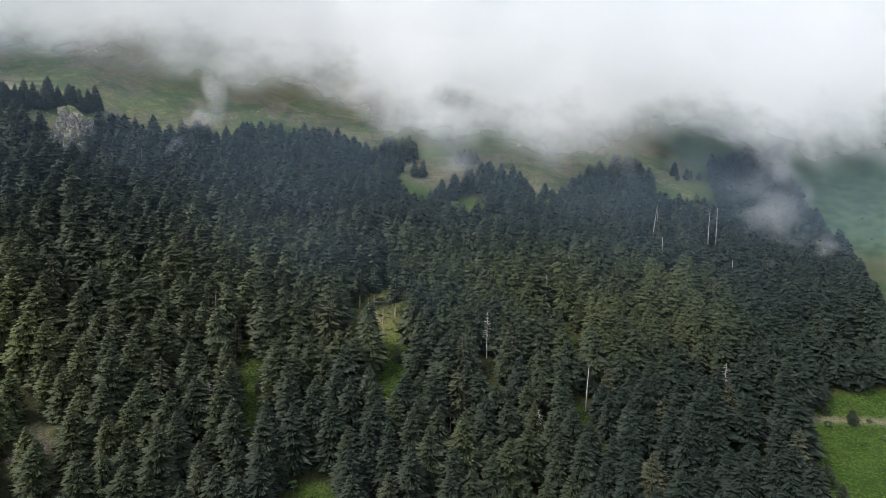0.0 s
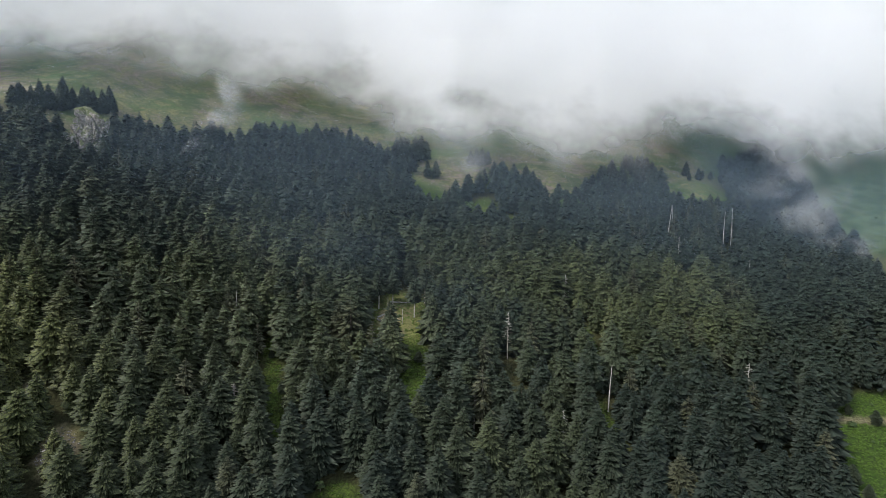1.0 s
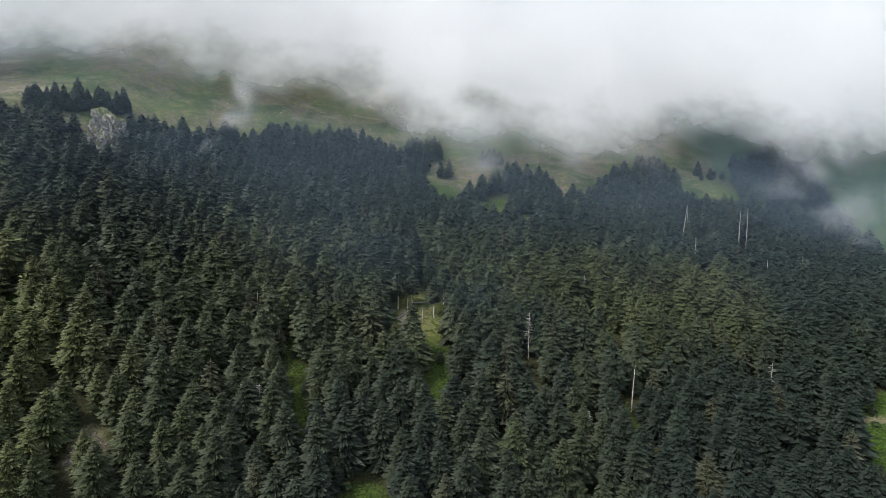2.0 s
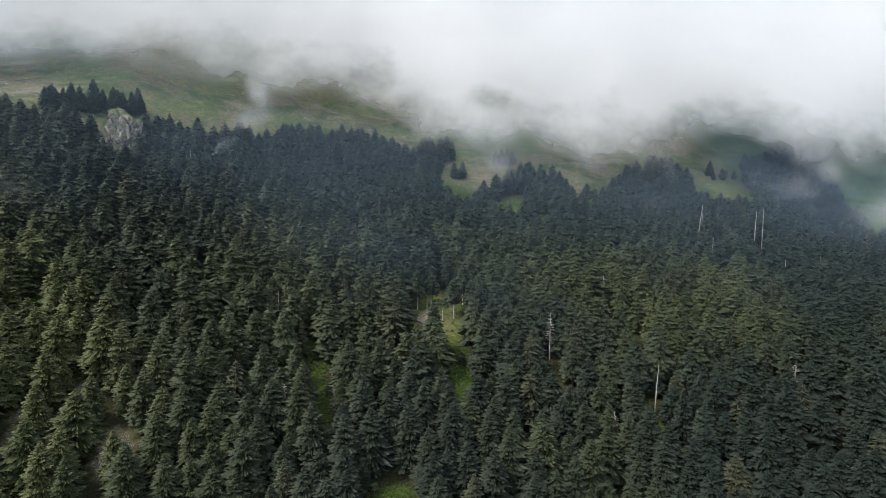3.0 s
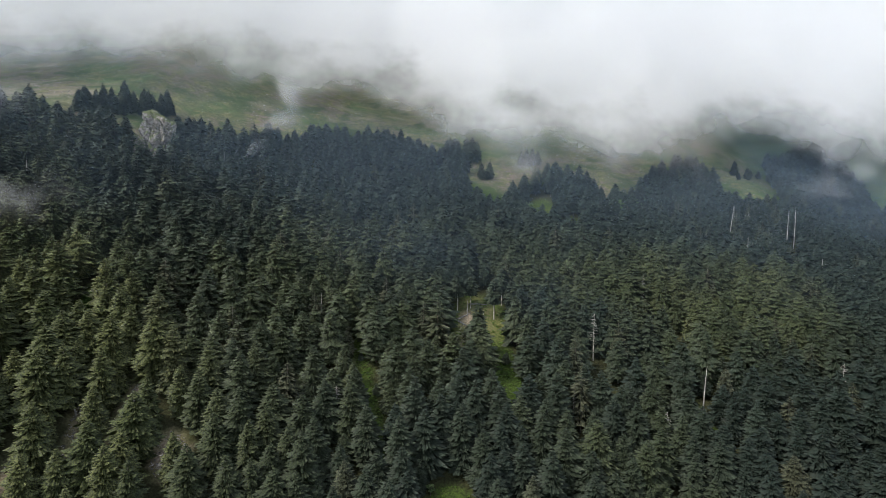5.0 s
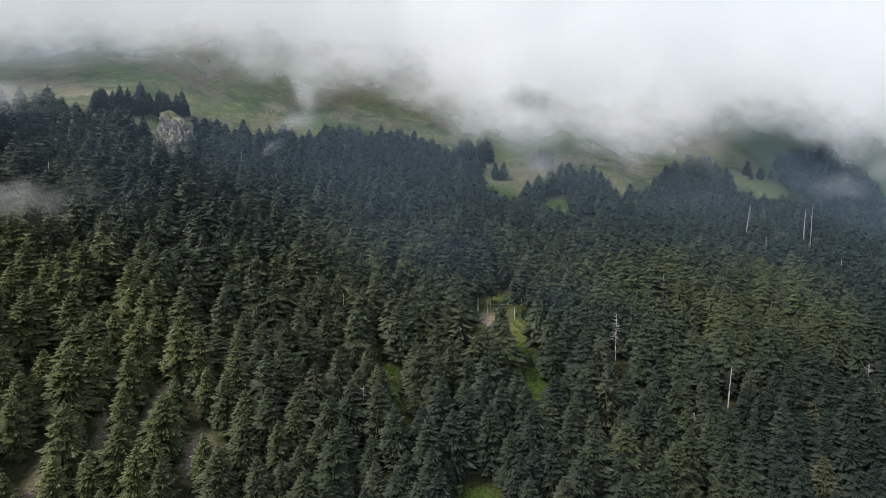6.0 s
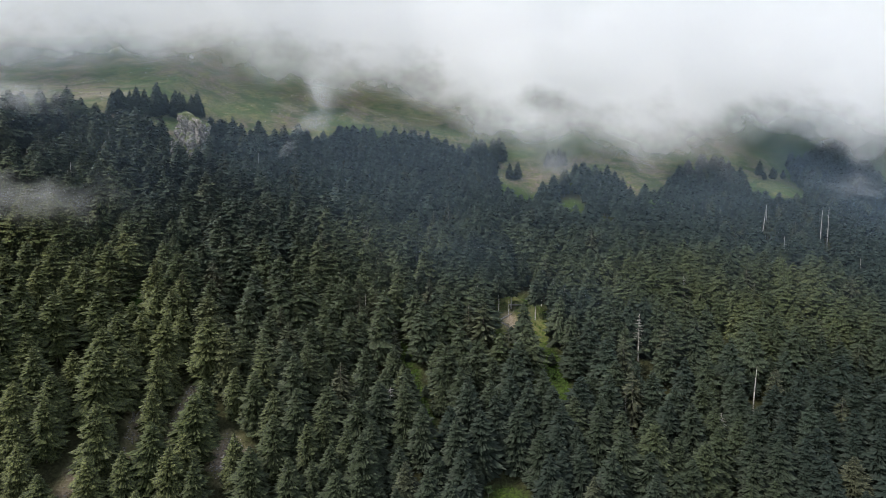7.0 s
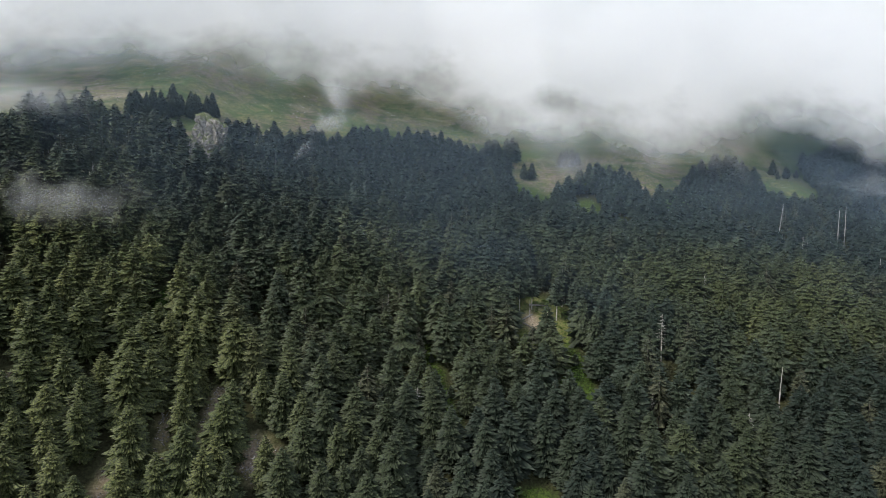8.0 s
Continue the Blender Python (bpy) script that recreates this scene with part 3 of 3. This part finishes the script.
# ---------------------------------------------------------------- single trees of the upper slope
def lone_firs():
    """Firs that stand apart on the pasture, behind the crag and round the glade."""
    upper = fir_models(MIDDLE[:3])
    for ob in upper:
        tagged(ob, "dark fir standing apart on the green pasture", "tree", "firs on the pasture")
    rnd = random.Random(3)
    for x, y, tall in ((208, 534, 15), (218, 531, 12), (207, 523, 8), (226, 541, 8), (236, 546, 9), (246, 548, 10), (-23, 462, 14), (-16, 465, 15),
                       (12, 497, 14), (17, 499, 16), (22, 500, 16), (27, 503, 13), (-34, 488, 22), (-29, 492, 23), (-25, 496, 18), (-244, 358, 24), (-247, 352, 21), (-222, 404, 18), (-212, 410, 11), (-190, 436, 14),
                       (-219, 350, 21), (-224, 347, 16), (-214, 356, 24), (-229, 349, 13), (-241, 349, 17)):
        plant(upper, rnd.randrange(3), x, y, tall, rnd.uniform(0.85, 1.05), rnd.uniform(0, 6))
    for k in range(60):
        a, b = rnd.uniform(-1, 0.8), rnd.uniform(-1, 1)
        a += 0.12 if a > 0.1 else -0.08
        x, y = -264 + 17 * a, 404 + 30 * a + 6 * b
        plant(upper, rnd.randrange(3), x, y, rnd.uniform(8, 24) * (1 - 0.3 * abs(a)), rnd.uniform(0.72, 0.98), rnd.uniform(0, 6))
    glade = fir_models(HIGH, PALE_BARK, 1.3)
    for ob in glade:
        tagged(ob, "fir with a tall bare pale trunk at the glade's edge", "tree", "firs round the glade")
    for x, y, tall in ((-55, 293, 24), (-74, 282, 23), (-87, 280, 22), (-24, 306, 23), (-15, 305, 24), (-36, 313, 19), (-59, 286, 18), (6, 283, 24), (-43, 309, 22), (-19, 318, 22)):
        plant(glade, rnd.randrange(2), x, y, tall, rnd.uniform(0.9, 1.2), rnd.uniform(0, 6))


lone_firs()


# ---------------------------------------------------------------- dead wood
def snag(x, y, tall, tip_x=0.0, limbs=10, reach=1.6, thick=0.3, seed=1):
    """A dead standing trunk with broken stubs."""
    rnd = random.Random(seed)
    thing = tagged(new("dead_tree"), "bleached grey dead trunk with broken branches" if limbs else "bare bleached dead trunk standing among the firs", "tree", "dead trees")
    bend = Vector((tip_x, rnd.uniform(-0.4, 0.4), tall))
    middle = bend * 0.5 + Vector((rnd.uniform(-0.25, 0.25), 0, 0))
    TV, TF = rods([((0, 0, -0.6), middle, thick, thick * 0.75), (middle, bend, thick * 0.75, thick * 0.3)], 7)
    new("trunk", smooth(solid("trunk", TV, TF, [DEADWOOD]))).parent = thing
    pieces = []
    for k in range(limbs):
        h = rnd.uniform(0.35, 0.98)
        a = bend * h
        t, l = rnd.uniform(0, 6.3), reach * rnd.uniform(0.3, 1.2) * (1.25 - h)
        b = a + Vector((l * math.cos(t), l * math.sin(t), rnd.uniform(-0.45, 0.15) * l))
        pieces.append((a, b, 0.13, 0.05))
        if l > 0.9:
            pieces.append((a.lerp(b, 0.6), a.lerp(b, 0.6) + Vector((rnd.uniform(-0.5, 0.5), rnd.uniform(-0.5, 0.5), -0.3)) * l * 0.6, 0.08, 0.04))
    if pieces:
        BV, BF = rods(pieces, 4)
        new("branches", solid("branches", BV, BF, [DEADWOOD])).parent = thing
    thing.location = (x, y, gz(x, y))


# bare poles: place, height, lean of the top
POLES = ((65.8, 258, 21.5, 0.8), (-255, 287, 13, 0.2), (-231, 348, 12, 0.1), (-217, 349, 16, 0), (-189, 371, 21, 0), (-124, 395, 14, 0),
         (-110, 284, 15, 0.6), (-38, 306, 9, 0), (-30, 300, 8, 0.2), (181, 400, 27, 0.4), (146, 409, 25, 2.6))
for n, (x, y, tall, lean) in enumerate(POLES):
    snag(x, y, tall, lean, 4 if tall > 20 else 0, 1.2, 0.14 + 0.009 * tall, seed=200 + n)
# dead trees that keep their branches: place, height, number of branches
BRANCHED = ((23, 284, 23, 60), (188, 404, 28, 20), (150, 411, 23, 12), (-253, 286, 19, 10), (-87, 317, 17, 18), (137, 365, 25, 34), (141, 367, 23, 26), (57, 318, 23, 44),
            (-92, 231, 19, 80), (111, 300, 16, 8), (22, 374, 15, 8), (174, 350, 22, 16), (130, 262, 22, 60), (5, 244, 18, 30), (41, 234, 20, 56), (-147, 200, 11, 44), (-163, 199, 12, 40), (-176, 206, 6, 34), (165, 421, 16, 30))
for n, (x, y, tall, limbs) in enumerate(BRANCHED):
    snag(x, y, tall, 0.3 * math.sin(n * 2.1), limbs, 1.4 + 0.045 * limbs, 0.12 + 0.008 * tall, seed=240 + n)


def fallen(x0, y0, x1, y1, thick, limbs=0, seed=1):
    """A fallen trunk lying on the slope."""
    rnd = random.Random(seed)
    thing = tagged(new("fallen_log"), "bleached fallen tree trunk lying on the slope", "log", "fallen logs")
    a, b = Vector((x0, y0, gz(x0, y0) + thick * 0.6)), Vector((x1, y1, gz(x1, y1) + thick * 0.5))
    mid = a.lerp(b, 0.5) + Vector((0.1, 0, 0.08))
    TV, TF = rods([(a, mid, thick, thick * 0.8), (mid, b, thick * 0.8, thick * 0.45)], 7)
    new("trunk", smooth(solid("trunk", TV - np.array(a), TF, [DEADWOOD]))).parent = thing
    pieces = []
    for k in range(limbs):
        p = a.lerp(b, rnd.uniform(0.3, 1.0))
        pieces.append((p, p + Vector((rnd.uniform(-2.4, 2.4), rnd.uniform(-1.5, 1.5), rnd.uniform(0.2, 2.2))), 0.1, 0.03))
    for piece in pieces:
        BV, BF = rods([piece], 5)
        new("branch", solid("branch", BV - np.array(a), BF, [DEADWOOD])).parent = thing
    thing.location = a


for n, row in enumerate(((-37, 315.5, -27, 316.5, 0.45), (-43, 302, -36, 309, 0.45), (-43, 301, -35, 296, 0.45, 3), (-187, 191, -184, 196, 0.3, 12), (-186, 213, -183, 209, 0.3, 4), (-183, 214, -184, 208, 0.22), (165, 263, 167, 258, 0.24, 2), (-33, 296, -29, 291, 0.2))):
    fallen(*row, seed=300 + n)


# ---------------------------------------------------------------- shrubs, ferns, stones
def clump(seed, leaves, flat=0.8, size=0.22):
    """A leafy mound one metre in radius: many small bent leaves round an uneven dome."""
    rnd = random.Random(seed)
    V, F = [], []
    for k in range(leaves):
        t, u = rnd.uniform(0, 6.3), rnd.uniform(0.02, 1)
        r = 0.65 + 0.4 * noise.noise(Vector((2 * math.cos(t), 2 * math.sin(t), u * 3 + seed))) + rnd.uniform(-0.12, 0.12)
        w = math.sqrt(1 - u * u)
        p = Vector((w * math.cos(t) * r, w * math.sin(t) * r, u * r * flat))
        n = Vector((w * math.cos(t), w * math.sin(t), u + 0.5)).normalized()
        a = n.orthogonal().normalized()
        a.rotate(Matrix.Rotation(rnd.uniform(0, 6.3), 3, n))
        b = n.cross(a)
        s = size * rnd.uniform(0.6, 1.3)
        base = len(V)
        V += [tuple(p + a * s), tuple(p + b * s * 0.6 + n * s * 0.25), tuple(p - a * s), tuple(p - b * s * 0.6 + n * s * 0.1)]
        F += [(base, base + 1, base + 2), (base, base + 2, base + 3)]
    return np.array(V), np.array(F)


SHRUBS = [clump(400 + k, 260) for k in range(3)]


def shrub(x, y, size, k, mat=None, label="rounded dark green shrub on the fern slope", group="shrubs on the meadow"):
    V, F = SHRUBS[k % 3]
    thing = tagged(new("shrub"), label, "shrub", group)
    SV, SF = rods([((0, 0, -0.3), (0.1, 0, 0.35), 0.06, 0.03), ((0, 0, -0.3), (-0.15, 0.1, 0.3), 0.05, 0.03)], 4)
    new("stem", solid("stem", SV, SF, [BARK])).parent = thing
    new("leaves", solid("leaves", V, F, [mat or SHRUB_LEAF])).parent = thing
    thing.matrix_basis = Matrix.LocRotScale((x, y, gz(x, y)), Euler((0, 0, k * 1.3)), (size, size, size * 1.05))


for n, (x, y, size) in enumerate(((158, 252, 2.6), (159, 247, 1.8), (174, 256, 2.4), (194, 259, 1.6), (177, 247, 1.0), (182, 246, 1.1), (161, 225, 0.9), (159, 230, 1.0), (193, 249, 1.2), (179, 228, 1.3),
                                  (157, 262, 3.0), (191, 268, 1.3), (-29, 279, 1.2), (-24, 283, 0.8), (-32, 306, 1.6), (-19, 297, 1.1), (-84, 262, 1.0), (-80, 240, 1.2), (-226, 351, 3.0), (-223, 352, 2.4), (-228, 349, 2.2), (-212, 356, 2.6), (-208, 360, 2.2), (-238, 353, 2.0), (-218, 353, 1.8), (310, 455, 1.8), (322, 440, 1.5), (335, 470, 1.6), (300, 425, 1.5), (345, 452, 2.0))):
    shrub(x, y, size, n)

small = fir_models(NEAR[:2])
for ob in small:
    tagged(ob, "young fir at the edge of the fern meadow", "tree", "young firs")
rnd = random.Random(12)
for x, y, tall in ((185, 257, 7), (154, 226, 9), (157, 221, 6), (176, 262, 5), (160, 266, 10), (168, 268, 9), (181, 272, 8), (150, 238, 9), (-88, 268, 4), (-79, 252, 5), (-86, 240, 5), (-66, 262, 6), (-70, 270, 5), (-62, 266, 4.5), (-75, 276, 5), (-20, 277, 6), (-38, 290, 7), (-48, 225, 5)):
    plant(small, rnd.randrange(2), x, y, tall, 1.35, rnd.uniform(0, 6))


def broadleaf(x, y, tall, seed):
    """A small pale-leaved tree among the firs."""
    rnd = random.Random(seed)
    thing = tagged(new("broadleaf_tree"), "small pale green broadleaf tree among dark firs", "tree", "broadleaf trees")
    limbs = [((0, 0, -0.4), (0.1, 0.1, tall * 0.45), 0.2, 0.14)]
    V, F, base = [], [], 0
    for k in range(9):
        t = 2.4 * k
        end = Vector((math.cos(t) * tall * rnd.uniform(0.12, 0.3), math.sin(t) * tall * rnd.uniform(0.12, 0.3), tall * rnd.uniform(0.4, 0.85)))
        limbs.append(((0.1, 0.1, tall * rnd.uniform(0.25, 0.45)), end, 0.1, 0.03))
        cv, cf = clump(seed * 20 + k, 130, 1.0, 0.26)
        V.append(cv * tall * rnd.uniform(0.15, 0.22) + np.array(end))
        F.append(cf + base)
        base += len(cv)
    TV, TF = rods(limbs, 5)
    new("trunk", solid("trunk", TV, TF, [BARK])).parent = thing
    new("crown", solid("crown", np.concatenate(V), np.concatenate(F), [BROAD_LEAF])).parent = thing
    thing.location = (x, y, gz(x, y))


for n, row in enumerate(((75, 430, 13), (80, 436, 12), (88, 440, 14), (7, 414, 11), (12, 410, 10), (92, 432, 12), (70, 424, 7), (96, 445, 9), (-62, 237, 6), (-80, 232, 6), (-54, 214, 5))):
    broadleaf(*row, seed=30 + n)


def scatter(name, models, spots, mat, label, category):
    """Many small things of no count as one mesh."""
    V, F, base = [], [], 0
    rnd = random.Random(77)
    for x, y, size, rise in spots:
        v, f = models[rnd.randrange(len(models))]
        t = rnd.uniform(0, 6.3)
        c, s = math.cos(t), math.sin(t)
        V.append(np.stack([(v[:, 0] * c - v[:, 1] * s) * size + x, (v[:, 0] * s + v[:, 1] * c) * size + y, v[:, 2] * size * rise + gz(x, y)], 1))
        F.append(f + base)
        base += len(v)
    tagged(new(name, solid(name, np.concatenate(V), np.concatenate(F), [mat])), label, category, kind="stuff")


def spots(rnd, count, box, test, sizes, rise):
    out = []
    while len(out) < count:
        x, y = rnd.uniform(box[0], box[1]), rnd.uniform(box[2], box[3])
        if test(x, y):
            out.append((x, y, rnd.uniform(*sizes), rise))
    return out


rnd = random.Random(21)
in_meadow = lambda x, y: x > np.interp(y, *EAST_EDGE) + 2 and abs(y - 259 - 0.03 * (x - 166)) > 2.2
in_glade = lambda x, y: any(oval(np.array(x), np.array(y), *g) < 1 for g in GLADES[:8]) and oval(np.array(x), np.array(y), -37, 303, 6, 9) > 1
FERN = [clump(500 + k, 22, 0.55, 0.42) for k in range(4)]
scatter("fern_cover", FERN, spots(rnd, 2300, (125, 235, 185, 282), in_meadow, (0.5, 1.05), 0.8) + spots(rnd, 1100, (-95, 75, 190, 325), in_glade, (0.4, 0.9), 0.9),
        FERN_LEAF, "bright green bracken covering the open slope", "bracken")



def pebble(seed):
    bm = bmesh.new()
    bmesh.ops.create_icosphere(bm, subdivisions=1, radius=1.0)
    for v in bm.verts:
        v.co *= 1 + 0.5 * noise.noise(v.co * 1.3 + Vector((seed, 0, 0)))
        v.co.z *= 0.65
    V = np.array([tuple(v.co) for v in bm.verts])
    F = np.array([[v.index for v in f.verts] for f in bm.faces])
    bm.free()
    return V, F


STONES = [pebble(3.7 * k) for k in range(4)]
on_scree = lambda x, y: any(oval(np.array(x), np.array(y), *g) < 0.95 for g in SCREES)
on_pasture = lambda x, y: y > np.interp(x, *TREELINE) + 12 and fractal(np.array([x / 30.0]), np.array([y / 18.0]), 4, 41)[0] > 0.56
scatter("scree_stones", STONES, spots(rnd, 700, (-240, -138, 168, 238), on_scree, (0.12, 0.5), 1.0) + spots(rnd, 320, (-360, 300, 340, 640), on_pasture, (0.25, 0.9), 0.7),
        RUBBLE, "pale stones scattered over scree and pasture", "stones")
